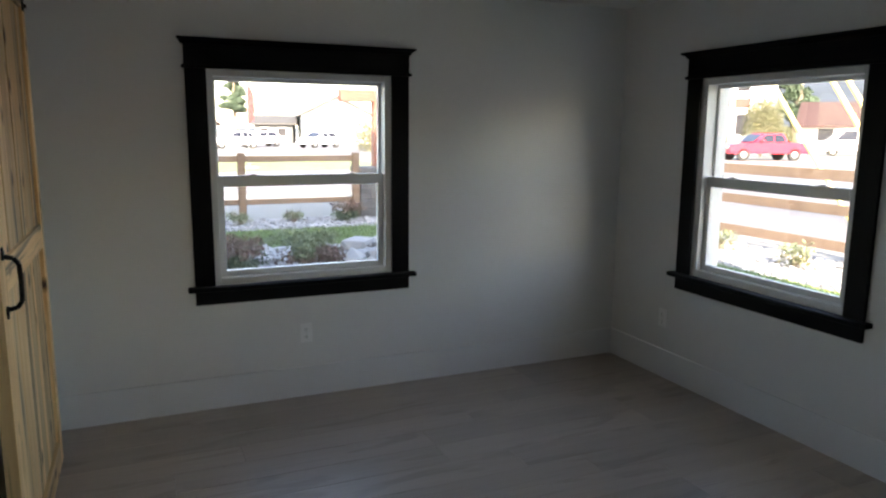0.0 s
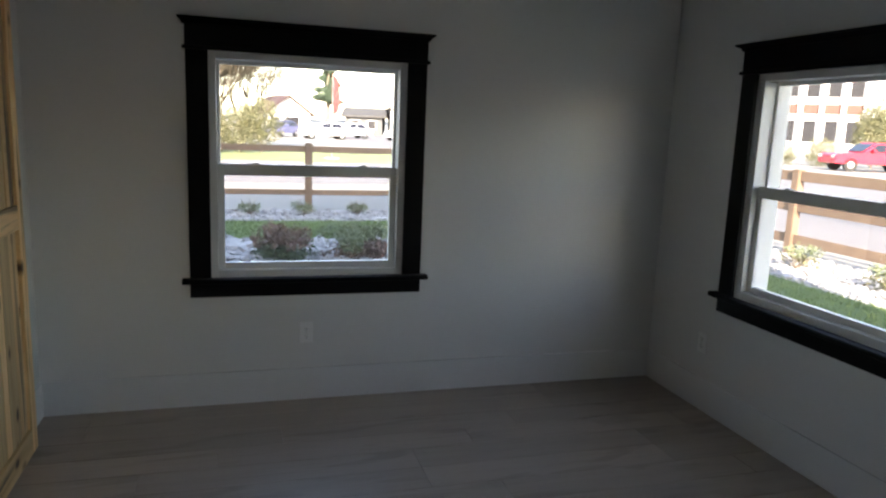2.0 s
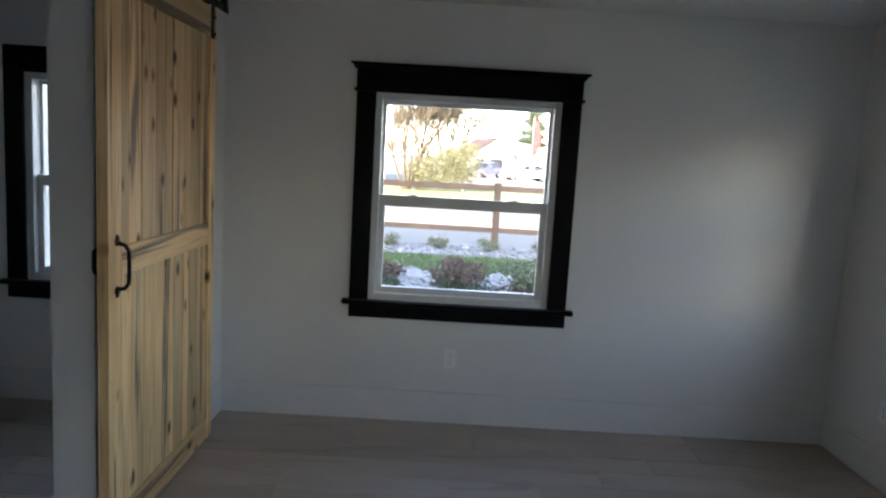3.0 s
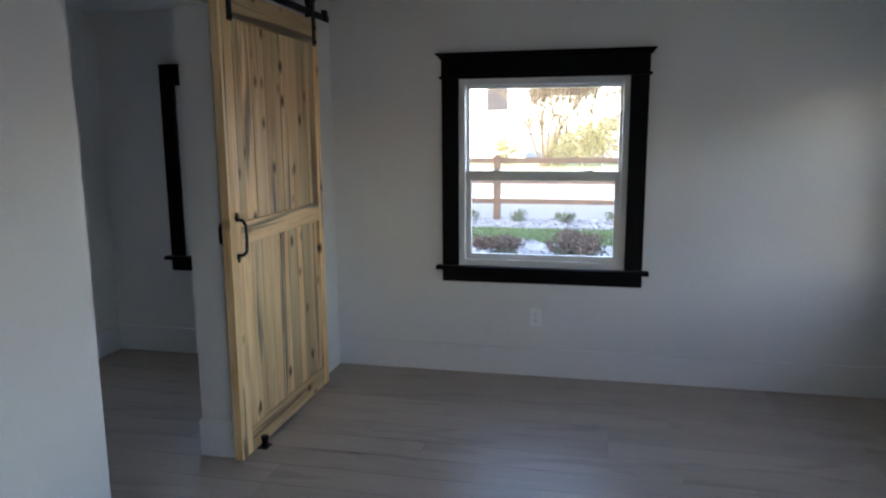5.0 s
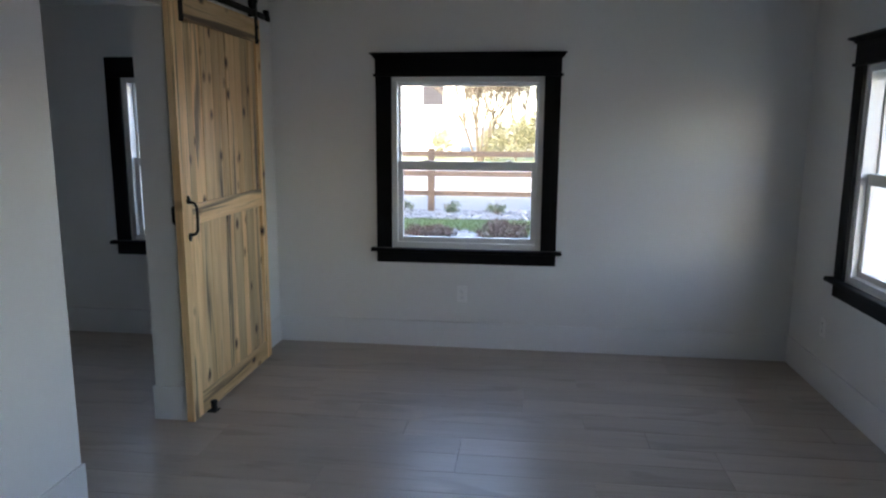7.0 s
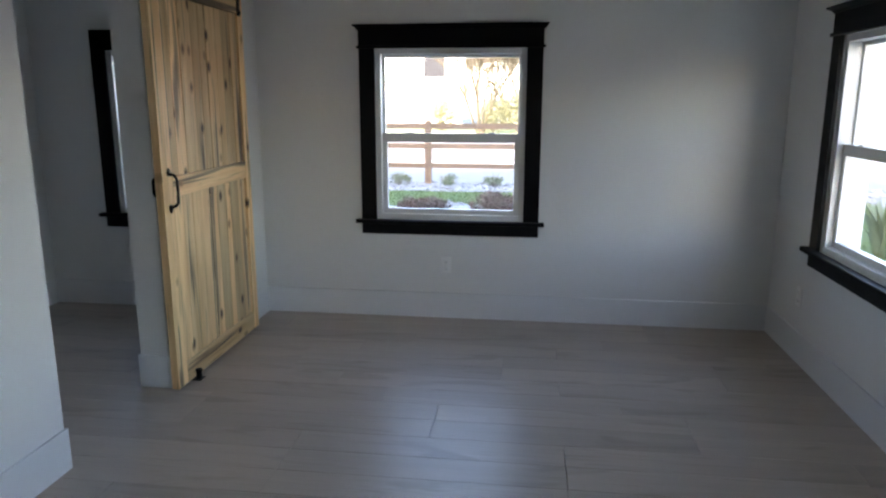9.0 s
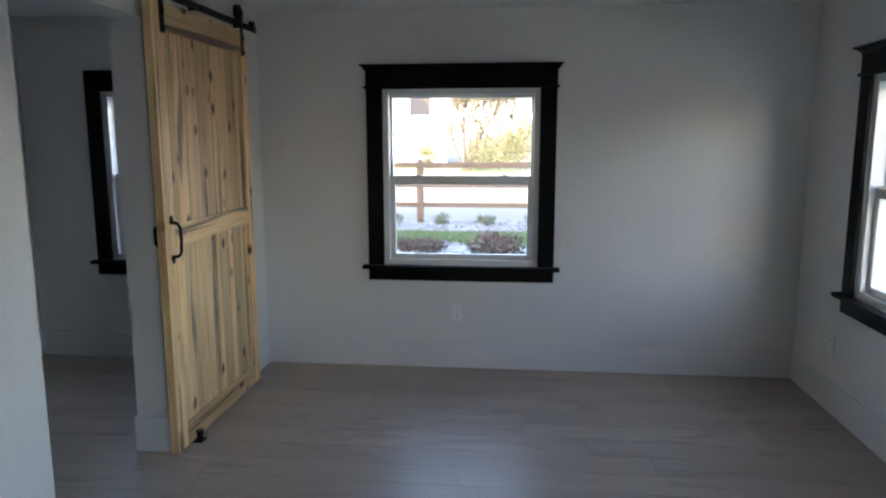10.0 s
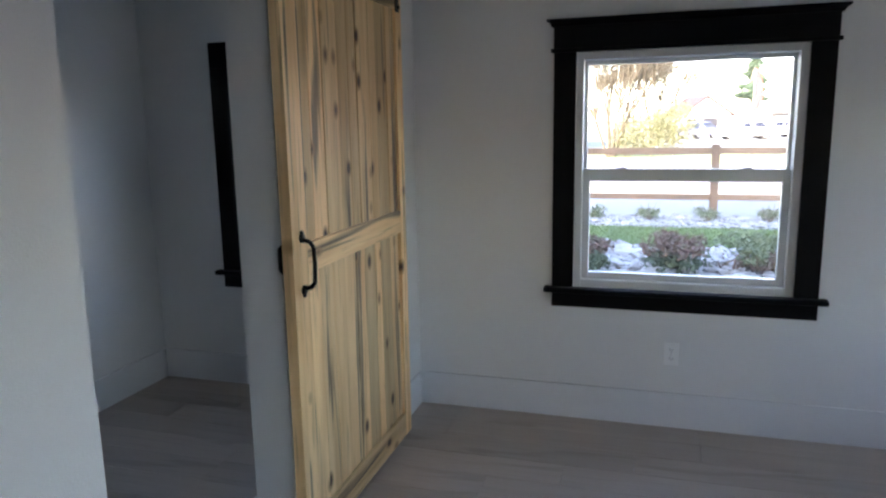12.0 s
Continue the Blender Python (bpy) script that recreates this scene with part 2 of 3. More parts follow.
def cloud(name, mat, parent, blobs, count, size, seed, label="", smooth_bias=0.35):
    """Many small bent leaves scattered through overlapping ellipsoids (x, y, z, rx, ry, rz), denser towards the outside."""
    rng = np.random.default_rng(seed)
    weights = np.array([b[3] * b[4] + b[4] * b[5] + b[3] * b[5] for b in blobs])
    pick = rng.choice(len(blobs), count, p=weights / weights.sum())
    arr = np.array(blobs)[pick]
    d = rng.normal(size=(count, 3))
    d /= np.linalg.norm(d, axis=1)[:, None]
    c = arr[:, :3] + d * arr[:, 3:] * (rng.random(count) ** smooth_bias)[:, None] * rng.uniform(0.85, 1.12, count)[:, None]
    u = rng.normal(size=(count, 3))
    u /= np.linalg.norm(u, axis=1)[:, None]
    w = np.cross(u, rng.normal(size=(count, 3)))
    w /= np.linalg.norm(w, axis=1)[:, None]
    s = size * rng.uniform(0.6, 1.4, count)[:, None]
    lift = np.cross(u, w) * s * 0.25
    verts = np.stack([c - u * s, c + w * s * 0.45 + lift, c + u * s, c - w * s * 0.45 + lift], 1).reshape(-1, 3)
    faces = [(4 * i, 4 * i + 1, 4 * i + 2, 4 * i + 3) for i in range(count)]
    me = bpy.data.meshes.new(name)
    me.from_pydata(verts.tolist(), [], faces)
    me.materials.append(mat)
    ob = new(name, me)
    ob.parent = parent
    return tagged(ob, label) if label else ob


def pebbles(name, mat, x0, y0, x1, y1, z, count, size, seed, label):
    """Loose rounded stones over a bed: one object of stuff."""
    rng = np.random.default_rng(seed)
    ico = bmesh.new()
    bmesh.ops.create_icosphere(ico, subdivisions=1, radius=1)
    base = np.array([v.co[:] for v in ico.verts])
    tri = np.array([[v.index for v in f.verts] for f in ico.faces])
    ico.free()
    s = size * rng.lognormal(0, 0.35, count)
    c = np.stack([rng.uniform(x0, x1, count), rng.uniform(y0, y1, count), z + s * 0.25], 1)
    v = base[None] * rng.uniform(0.7, 1.25, (count, len(base), 1)) * (s[:, None] * rng.uniform([0.8, 0.8, 0.5], [1.3, 1.3, 0.8], (count, 3)))[:, None, :] + c[:, None, :]
    f = tri[None] + (np.arange(count) * len(base))[:, None, None]
    me = bpy.data.meshes.new(name)
    me.from_pydata(v.reshape(-1, 3).tolist(), [], f.reshape(-1, 3).tolist())
    me.materials.append(mat)
    return tagged(new(name, me), label, "stones", kind="stuff")


def blades(name, x0, y0, x1, y1, z, count, tall, seed, label):
    rng = np.random.default_rng(seed)
    c = np.stack([rng.uniform(x0, x1, count), rng.uniform(y0, y1, count), np.full(count, z)], 1)
    a = rng.uniform(0, math.tau, count)
    side = np.stack([np.cos(a), np.sin(a), np.zeros(count)], 1) * 0.006
    lean = rng.normal(size=(count, 3)) * 0.4
    lean[:, 2] = 1
    top = c + lean * (tall * rng.uniform(0.6, 1.3, count))[:, None]
    verts = np.stack([c - side, c + side, top], 1).reshape(-1, 3)
    me = bpy.data.meshes.new(name)
    me.from_pydata(verts.tolist(), [], [(3 * i, 3 * i + 1, 3 * i + 2) for i in range(count)])
    me.materials.append(BLADE)
    return tagged(new(name, me), label, "grass", kind="stuff")


# ---- plan, in metres: far wall face y = 0, left wall face x = 0, floor z = 0 ----
W, BACK, CEIL_Z, G = 3.515, -6.6, 2.36, -0.2
R2 = -1.69            # far side of the second room
TL = 0.16             # thickness of the left wall
DOOR_Y0, DOOR_Y1, HEAD = -2.295, -1.435, 2.10
WA = (0.835, 1.857)   # window openings
WC = (-1.106, -0.55)
WB = (-1.752, -0.730)
WD = (-6.3, -4.4)      # unseen, assumed window behind the walk, added to light the room
Z0, Z1 = 0.708, 1.866
TW = 0.17             # outer wall thickness

# ---- walls ----
far_rows = [(R2 - 0.15, 0, G, WC[0], TW, 2.5), (WC[0], 0, G, WC[1], TW, Z0), (WC[0], 0, Z1, WC[1], TW, 2.5), (WC[1], 0, G, WA[0], TW, 2.5),
            (WA[0], 0, G, WA[1], TW, Z0), (WA[0], 0, Z1, WA[1], TW, 2.5), (WA[1], 0, G, W + TW, TW, 2.5)]
solid("wall_north", boxes(*far_rows), PAINT, "smooth white painted wall with two window openings", "wall")
right_rows = [(W, WB[1], G, W + TW, 0, 2.5), (W, WB[0], G, W + TW, WB[1], Z0), (W, WB[0], Z1, W + TW, WB[1], 2.5), (W, WD[1], G, W + TW, WB[0], 2.5),
              (W, WD[0], G, W + TW, WD[1], Z0), (W, WD[0], Z1, W + TW, WD[1], 2.5), (W, BACK, G, W + TW, WD[0], 2.5)]
solid("wall_east", boxes(*right_rows), PAINT, "smooth white painted wall with window openings", "wall")
left_rows = [(-TL, DOOR_Y1, 0, 0, 0, 2.5), (-TL, DOOR_Y0, HEAD, 0, DOOR_Y1, 2.5), (-TL, BACK, 0, 0, DOOR_Y0, 2.5)]
solid("wall_west", boxes(*left_rows), PAINT, "white painted wall with a plain wrapped doorway", "wall")
solid("wall_south", boxes((R2 - 0.15, BACK - 0.17, G, W + TW, BACK, 2.5)), PAINT, "plain white painted wall closing the room", "wall")
solid("wall_side_room", boxes((R2 - 0.15, BACK, G, R2, 0, 2.5)), PAINT, "plain white painted wall of the unlit side room", "wall")
solid("ceiling", boxes((0, BACK, CEIL_Z, W, 0, CEIL_Z + 0.08)), CEIL, "flat white painted ceiling", "ceiling")
solid("ceiling_side_room", boxes((R2, BACK, CEIL_Z, -TL, 0, CEIL_Z + 0.08)), CEIL, "flat white painted ceiling of the side room", "ceiling")
# Unseen roof; ridge, eaves and west reach are sized to shade the yard.
solid("roof", prism([(-10.2, 2.52), (0.62, 2.52), (0.62, 2.68), (-4.2, 8.9), (-10.2, 2.68)], 0, R2 - 14.0, W + 0.85), ROOFING, "unseen grey shingled gable roof with eaves, sized to shade the yard", "roof")

# ---- baseboards ----
BH, BT = 0.182, 0.011


def baseboard(rows, label):
    ob = boxes(*rows, bevel=0.0015)
    return solid("baseboard", ob, TRIM, label, "baseboard")


baseboard([(0, -BT, 0, W, 0, BH)], "tall flat white baseboard under the window wall")
baseboard([(W - BT, BACK, 0, W, -BT, BH)], "tall flat white baseboard along the side wall")
baseboard([(0, DOOR_Y1 - BT, 0, BT, -BT, BH), (-TL - BT, DOOR_Y1 - BT, 0, 0, DOOR_Y1, BH)], "tall flat white baseboard wrapping the doorway jamb")
baseboard([(0, BACK, 0, BT, DOOR_Y0 + BT, BH), (-TL - BT, DOOR_Y0, 0, 0, DOOR_Y0 + BT, BH)], "tall flat white baseboard ending at the doorway")
baseboard([(R2, -BT, 0, -TL, 0, BH)], "flat white baseboard in the side room")
baseboard([(R2, BACK, 0, R2 + BT, -BT, BH)], "flat white baseboard along the side room wall")
baseboard([(-TL - BT, DOOR_Y1 + 0.002, 0, -TL, -BT, BH)], "flat white baseboard behind the doorway")


# ---- windows: built facing -y with the opening's lower left corner at the origin ----
def window(name, width, at, turn, label, plain=False):
    h = Z1 - Z0
    c = 0.106
    w = thing(name, label, "window", "craftsman windows", "structure", at, turn)
    for x in (-c, width):
        part("side_casing", boxes((x, -0.02, 0, x + c, 0, h), bevel=0.002), BLACK, w)
    if plain:
        part("head_casing", boxes((-c, -0.02, h, width + c, 0, h + 0.14), bevel=0.002), BLACK, w)
    else:
        part("bead", boxes((-c - 0.014, -0.032, h, width + c + 0.014, 0, h + 0.018), bevel=0.004), BLACK, w)
        part("head_casing", boxes((-c - 0.002, -0.022, h + 0.018, width + c + 0.002, 0, h + 0.127), bevel=0.002), BLACK, w)
        cap = prism([(0, h + 0.120), (-0.026, h + 0.120), (-0.034, h + 0.132), (-0.058, h + 0.143), (-0.058, h + 0.153), (0, h + 0.153)], 0, -c - 0.032, width + c + 0.032)
        for v in cap.verts:
            if v.co.z < h + 0.137:
                v.co.x += 0.02 if v.co.x < 0 else -0.02
        part("cornice", cap, BLACK, w)
    part("stool", boxes((-c - 0.038, -0.058, -0.026, width + c + 0.038, 0.0, 0), bevel=0.006), BLACK, w)
    part("apron", boxes((-c, -0.02, -0.104, width + c, 0, -0.026), bevel=0.002), BLACK, w)
    f = 0.036
    part("window_frame", boxes((0, 0.008, 0, f, 0.165, h), (width - f, 0.008, 0, width, 0.165, h), (f, 0.008, h - f, width - f, 0.165, h), (f, 0.008, 0, width - f, 0.165, f), bevel=0.003), VINYL, w)
    part("outer_casing", boxes((-0.09, 0.17, -0.05, 0.004, 0.205, h + 0.05), (width - 0.004, 0.17, -0.05, width + 0.09, 0.205, h + 0.05), (0.004, 0.17, h - 0.004, width - 0.004, 0.205, h + 0.05),
                               (0.004, 0.17, -0.05, width - 0.004, 0.205, 0.004)), VINYL, w)
    mid = 0.485 * h
    low = part("lower_sash", boxes((f, 0.044, f, f + 0.034, 0.074, mid + 0.034), (width - f - 0.034, 0.044, f, width - f, 0.074, mid + 0.034),
                                   (f + 0.034, 0.044, f, width - f - 0.034, 0.074, f + 0.034), (f + 0.034, 0.040, mid - 0.026, width - f - 0.034, 0.074, mid + 0.034), bevel=0.003), VINYL, w)
    up = part("upper_sash", boxes((f, 0.082, mid - 0.03, f + 0.016, 0.112, h - f), (width - f - 0.016, 0.082, mid - 0.03, width - f, 0.112, h - f),
                                  (f + 0.016, 0.082, h - f - 0.02, width - f - 0.016, 0.112, h - f), (f + 0.016, 0.082, mid - 0.03, width - f - 0.016, 0.112, mid + 0.008), bevel=0.003), VINYL, w)
    a = part("pane", boxes((f + 0.03, 0.056, f + 0.030, width - f - 0.03, 0.060, mid - 0.024)), GLASS, low)
    b = part("pane", boxes((f + 0.012, 0.096, mid + 0.004, width - f - 0.012, 0.100, h - f - 0.016)), GLASS, up)
    for g in (a, b):
        g.visible_shadow = False
    for x in (width * 0.22, width * 0.78):
        part("latch", boxes((x - 0.025, 0.048, mid + 0.033, x + 0.025, 0.068, mid + 0.039), (x - 0.008, 0.044, mid + 0.037, x + 0.018, 0.060, mid + 0.043), bevel=0.002), VINYL, low)
    return w


window("window_1", WA[1] - WA[0], (WA[0], 0, Z0), 0, "closed white hung window in black craftsman trim")
window("window_2", WB[1] - WB[0], (W, WB[1], Z0), -90, "closed white hung window in black craftsman trim")
window("unseen_window", WD[1] - WD[0], (W, WD[1], Z0), -90, "wide unseen window, assumed, added to brighten the room")
window("window_3", WC[1] - WC[0], (WC[0], 0, Z0), 0, "closed white hung window in black trim in the side room", True)


# ---- outlets and plate ----
def outlet(at, turn, label):
    o = thing("wall_outlet", label, "outlet", "wall outlets", "", at, turn)
    plate = part("cover_plate", boxes((-0.036, -0.006, -0.058, 0.036, 0, 0.058), bevel=0.003), PLASTIC, o)
    for z in (-0.022, 0.022):
        face = part("socket", prism([(-0.016, z - 0.010), (-0.010, z - 0.015), (0.010, z - 0.015), (0.016, z - 0.010), (0.016, z + 0.010), (0.010, z + 0.015), (-0.010, z + 0.015), (-0.016, z + 0.010)], 1, -0.0085, -0.004), PLASTIC, o)
        part("slot", boxes((-0.008, -0.0092, z - 0.002, -0.0055, -0.0083, z + 0.008), (0.0055, -0.0092, z - 0.002, 0.008, -0.0083, z + 0.006), (-0.002, -0.0092, z - 0.010, 0.002, -0.0083, z - 0.006)), SLOT, face)
    part("screw", rod(bmesh.new(), (0, -0.0075, 0), (0, -0.005, 0), 0.003), STEEL, o)
    return o


outlet((1.326, 0, 0.385), 0, "white duplex outlet with cover plate below the window")
outlet((W, -0.52, 0.385), -90, "white duplex outlet with cover plate near the corner")
blank = thing("blank_plate", "white blank cover plate high on the wall", "cover plate", at=(0.235, 0, 1.83))
part("cover_plate", boxes((-0.036, -0.003, -0.058, 0.036, 0, 0.058), bevel=0.001), PAINT, blank)
for z in (-0.042, 0.042):
    part("screw", rod(bmesh.new(), (0, -0.0036, z), (0, -0.002, z), 0.003), PAINT, blank)


# ---- barn door ----
def barn_door():
    y0, y1, z0, z1 = -1.492, -0.385, 0.014, 2.182
    x0, x1, xp = 0.036, 0.078, 0.064
    d = thing("barn_door", "open sliding barn door of knotty pine boards", "door", at=(0, 0, 0))
    part("stile", boxes((x0, y0, z0, x1, y0 + 0.105, z1), bevel=0.003), PINE_Z, d)
    part("stile", boxes((x0, y1 - 0.075, z0, x1, y1, z1), bevel=0.003), PINE_Z, d)
    a, b = y0 + 0.105, y1 - 0.075
    for lo, hi in ((z0, z0 + 0.115), (1.035, 1.140), (z1 - 0.135, z1)):
        part("rail", boxes((x0, a, lo, x1, b, hi), bevel=0.003), PINE_Y, d)
    random.seed(5)
    for lo, hi in ((z0 + 0.115, 1.035), (1.140, z1 - 0.135)):
        n = 9
        cuts = [a + (b - a) * (i + (random.uniform(-0.2, 0.2) if 0 < i < n else 0)) / n for i in range(n + 1)]
        for i in range(n):
            m = (cuts[i] + cuts[i + 1]) / 2
            hw = (cuts[i + 1] - cuts[i]) / 2
            o = part("board", boxes((x0 + 0.004, -hw + 0.0014, -0.5, xp + random.uniform(-0.0015, 0.0015), hw - 0.0014, -0.5 + hi - lo), bevel=0.002), PINE_Z, d)
            o.location = (0, m, lo + 0.5)
    # pull handle on the room side
    pull = bmesh.new()
    yh = y0 + 0.062
    for z in (0.985, 1.165):
        rod(pull, (x1, yh, z), (x1 + 0.006, yh, z), 0.017, sides=12)
        rod(pull, (x1, yh, z + (0.016 if z > 1.1 else -0.016)), (x1 + 0.005, yh, z + (0.016 if z > 1.1 else -0.016)), 0.010, sides=10)
    pts = [(x1 + 0.004, 0.99), (x1 + 0.030, 0.996), (x1 + 0.044, 1.015), (x1 + 0.046, 1.075), (x1 + 0.044, 1.135), (x1 + 0.030, 1.154), (x1 + 0.004, 1.16)]
    for p, q in zip(pts, pts[1:]):
        rod(pull, (p[0], yh, p[1]), (q[0], yh, q[1]), 0.0075)
    part("pull_handle", pull, IRON, d, "black iron pull handle", True)
    back = boxes((x0 - 0.004, y0 + 0.01, 1.02, x0, y0 + 0.05, 1.17), bevel=0.001)
    for p, q in zip(((-0.0, 1.04), (-0.022, 1.06), (-0.022, 1.13)), ((-0.022, 1.06), (-0.022, 1.13), (0.0, 1.15))):
        rod(back, (x0 + p[0], y0 + 0.026, p[1]), (x0 + q[0], y0 + 0.026, q[1]), 0.008)
    part("back_handle", back, IRON, d, "black iron handle on the hidden face")
    # hangers with wheels
    for y in (y0 + 0.09, y1 - 0.06):
        hg = part("hanger", boxes((x1, y - 0.02, 2.035, x1 + 0.006, y + 0.02, 2.30), bevel=0.0015), IRON, d, "black iron strap hanger")
        wheel = rod(bmesh.new(), (0.050, y, 2.285), (0.074, y, 2.285), 0.045, sides=24)
        part("wheel", wheel, IRON, hg)
        for z in (2.055, 2.135, 2.285):
            part("bolt", rod(bmesh.new(), (x1 + 0.004, y, z), (x1 + 0.016, y, z), 0.010, 0.008, sides=6), IRON, hg)
    return d


barn_door()
track = thing("door_track", "black steel sliding door track above the doorway", "door track")
part("bar", boxes((0.055, -2.56, 2.205, 0.063, -0.155, 2.242), bevel=0.0015), IRON, track)
for y in (-2.45, -1.95, -1.45, -0.95, -0.36):
    part("spacer", rod(bmesh.new(), (0.0, y, 2.223), (0.055, y, 2.223), 0.013, sides=12), IRON, track)
    part("bolt", rod(bmesh.new(), (0.062, y, 2.223), (0.072, y, 2.223), 0.011, 0.009, sides=6), IRON, track)
for y in (-2.52, -0.22):
    part("end_stop", boxes((0.046, y - 0.02, 2.236, 0.074, y + 0.02, 2.268), (0.063, y - 0.02, 2.20, 0.074, y + 0.02, 2.245), bevel=0.003), IRON, track)
guide = thing("floor_guide", "small black door guide screwed to the floor", "door guide", at=(0.055, -1.30, 0))
part("base_plate", boxes((-0.030, -0.03, 0, 0.062, 0.03, 0.005), bevel=0.001), IRON, guide)
part("roller", rod(bmesh.new(), (0.040, 0, 0.005), (0.040, 0, 0.05), 0.016, sides=14), IRON, guide)
part("roller_cap", rod(bmesh.new(), (0.040, 0, 0.05), (0.040, 0, 0.058), 0.021, 0.017, sides=14), IRON, guide)

# ---- outdoors: ground, beds, lawn, road ----
solid("ground", boxes((-900, -600, G - 0.3, 900, 1200, G)), ASPHALT, "pale dry gravelly ground reaching the horizon", "ground")
solid("road", boxes((-200, 15.5, G, 10.6, 24, G + 0.012), (10.7, -200, G, 27, 300, G + 0.012)), ROAD, "sunlit grey asphalt road", "road")
solid("lawn_far", boxes((-60, 25.5, G, 12, 42, G + 0.03)), LAWN, "sunlit yellow-green lawn across the road", "lawn")
solid("bed_near", boxes((-8, 3.6, G, 5.6, 6.25, G + 0.02)), GRIT, "planting bed of pale grit along the house", "planting bed")
solid("lawn_strip", boxes((-12, 6.25, G, 7.5, 8.2, G + 0.025), (5.6, -14, G, 7.5, 6.25, G + 0.025)), TURF, "narrow mown green lawn strip", "lawn")
solid("gravel_bed", boxes((-14, 8.2, G, 9.2, 9.7, G + 0.02), (7.5, -14, G, 9.2, 8.2, G + 0.02)), GRIT, "pale gravel bed along the fence", "gravel")
blades("grass", -6, 6.25, 7.5, 8.2, G + 0.02, 26000, 0.05, 1, "short green mown grass")
blades("grass", 5.6, -4, 7.5, 6.25, G + 0.02, 20000, 0.05, 2, "short sunlit green mown grass")
pebbles("white_stones", STONE, -5, 3.7, 5.5, 6.2, G + 0.02, 7000, 0.04, 3, "rounded white river stones")
pebbles("white_boulders", STONE, -4, 3.9, 5.3, 6.1, G + 0.03, 420, 0.10, 13, "large rounded white landscaping stones")
pebbles("white_gravel", STONE, -6, 8.25, 9.1, 9.65, G + 0.02, 4600, 0.034, 4, "white landscaping gravel")
pebbles("white_gravel", STONE, 7.55, -4, 9.15, 8.2, G + 0.02, 4600, 0.034, 5, "white landscaping gravel in the sun")


# ---- fence ----
def fence(points, label, rails):
    f = thing("fence", label, "fence", "wooden rail fences", "", (points[0][0], points[0][1], G))
    o = Vector((points[0][0], points[0][1], 0))
    ps = [Vector((x, y, 0)) - o for x, y in points]
    for p in ps:
        part("post", prism([(p.x - 0.065, p.y - 0.065), (p.x + 0.065, p.y - 0.065), (p.x + 0.065, p.y + 0.065), (p.x - 0.065, p.y + 0.065)], 2, 0, 1.31, 0.008), FENCE, f)
    for p, q in zip(ps, ps[1:]):
        d = (q - p).normalized()
        s = Vector((-d.y, d.x, 0)) * 0.02
        for z, hh in rails:
            a, b = p + d * 0.066, q - d * 0.066
            part("rail", prism([(a - s)[:2], (b - s)[:2], (b + s)[:2], (a + s)[:2]], 2, z - hh, z + hh, 0.006), FENCE, f)
    return f


fence([(2.22 - 2.43 * i, 9.4) for i in range(5, -1, -1)] + [(4.40, 9.4)], "brown wooden three-rail fence beyond the lawn", ((1.20, 0.055), (0.80, 0.05), (0.40, 0.05)))
fence([(9.0, y) for y in (9.63, 7.2, 4.77, 0.9, -2.9, -6.7)], "sunlit orange-brown wooden three-rail fence along the road", ((1.21, 0.075), (0.75, 0.07), (0.27, 0.07)))


# ---- stone pier with timber frame ----
def stone_pier():
    t = thing("entry_post", "red-brown timber post and beam on a stone pier", "entry post", at=(4.90, 9.72, G))
    core = part("pier", boxes((-0.38, -0.28, 0, 0.38, 0.28, 0.94)), ROCK, t, "grey stacked ledge stone pier")
    random.seed(8)
    z = 0.0
    while z < 0.91:
        h = random.uniform(0.08, 0.13)
        x = -0.40
        while x < 0.39:
            w = min(random.uniform(0.12, 0.28), 0.41 - x)
            part("stone", boxes((x + 0.004, -0.31 - random.uniform(0, 0.025), z + 0.004, x + w - 0.004, -0.27, min(z + h, 0.94) - 0.004)), ROCK, core)
            x += w
        for y in (-0.27, -0.0):
            part("stone", boxes((-0.41 - random.uniform(0, 0.02), y + 0.004, z + 0.004, -0.37, y + 0.262, min(z + h, 0.94) - 0.004)), ROCK, core)
        z += h
    part("capstone", boxes((-0.43, -0.33, 0.94, 0.43, 0.33, 1.02), bevel=0.01), ROCK, t)
    part("timber_post", boxes((-0.04, -0.1, 1.02, 0.18, 0.1, 2.30), bevel=0.008), TIMBER, t)
    part("timber_beam", boxes((-0.72, -0.12, 2.30, 2.2, 0.12, 2.53), bevel=0.01), TIMBER, t)


stone_pier()


# ---- shrubs ----
def shrub(x, y, r, h, seed, label, mats, leaf=0.035, n=1500):
    rng = random.Random(seed)
    s = thing("shrub", label, "shrub", "low shrubs", "", (x, y, G + 0.02))
    st = bmesh.new()
    for i in range(7):
        a = i * 0.9 + rng.random()
        rod(st, (0, 0, 0), (math.cos(a) * r * 0.6, math.sin(a) * r * 0.6, h * rng.uniform(0.4, 0.8)), 0.010, 0.004, 5)
    part("stems", st, BARK, s)
    k = len(mats)
    for j, m in enumerate(mats):
        blobs = [(rng.uniform(-0.6, 0.6) * r, rng.uniform(-0.6, 0.6) * r, h * (0.28 + 0.34 * j) + rng.uniform(0, 0.15) * h, r * rng.uniform(0.3, 0.55), r * rng.uniform(0.3, 0.55), h * rng.uniform(0.2, 0.3)) for _ in range(7)]
        cloud("foliage", m, s, blobs, n // k, leaf, seed + j, smooth_bias=0.5)
    return s


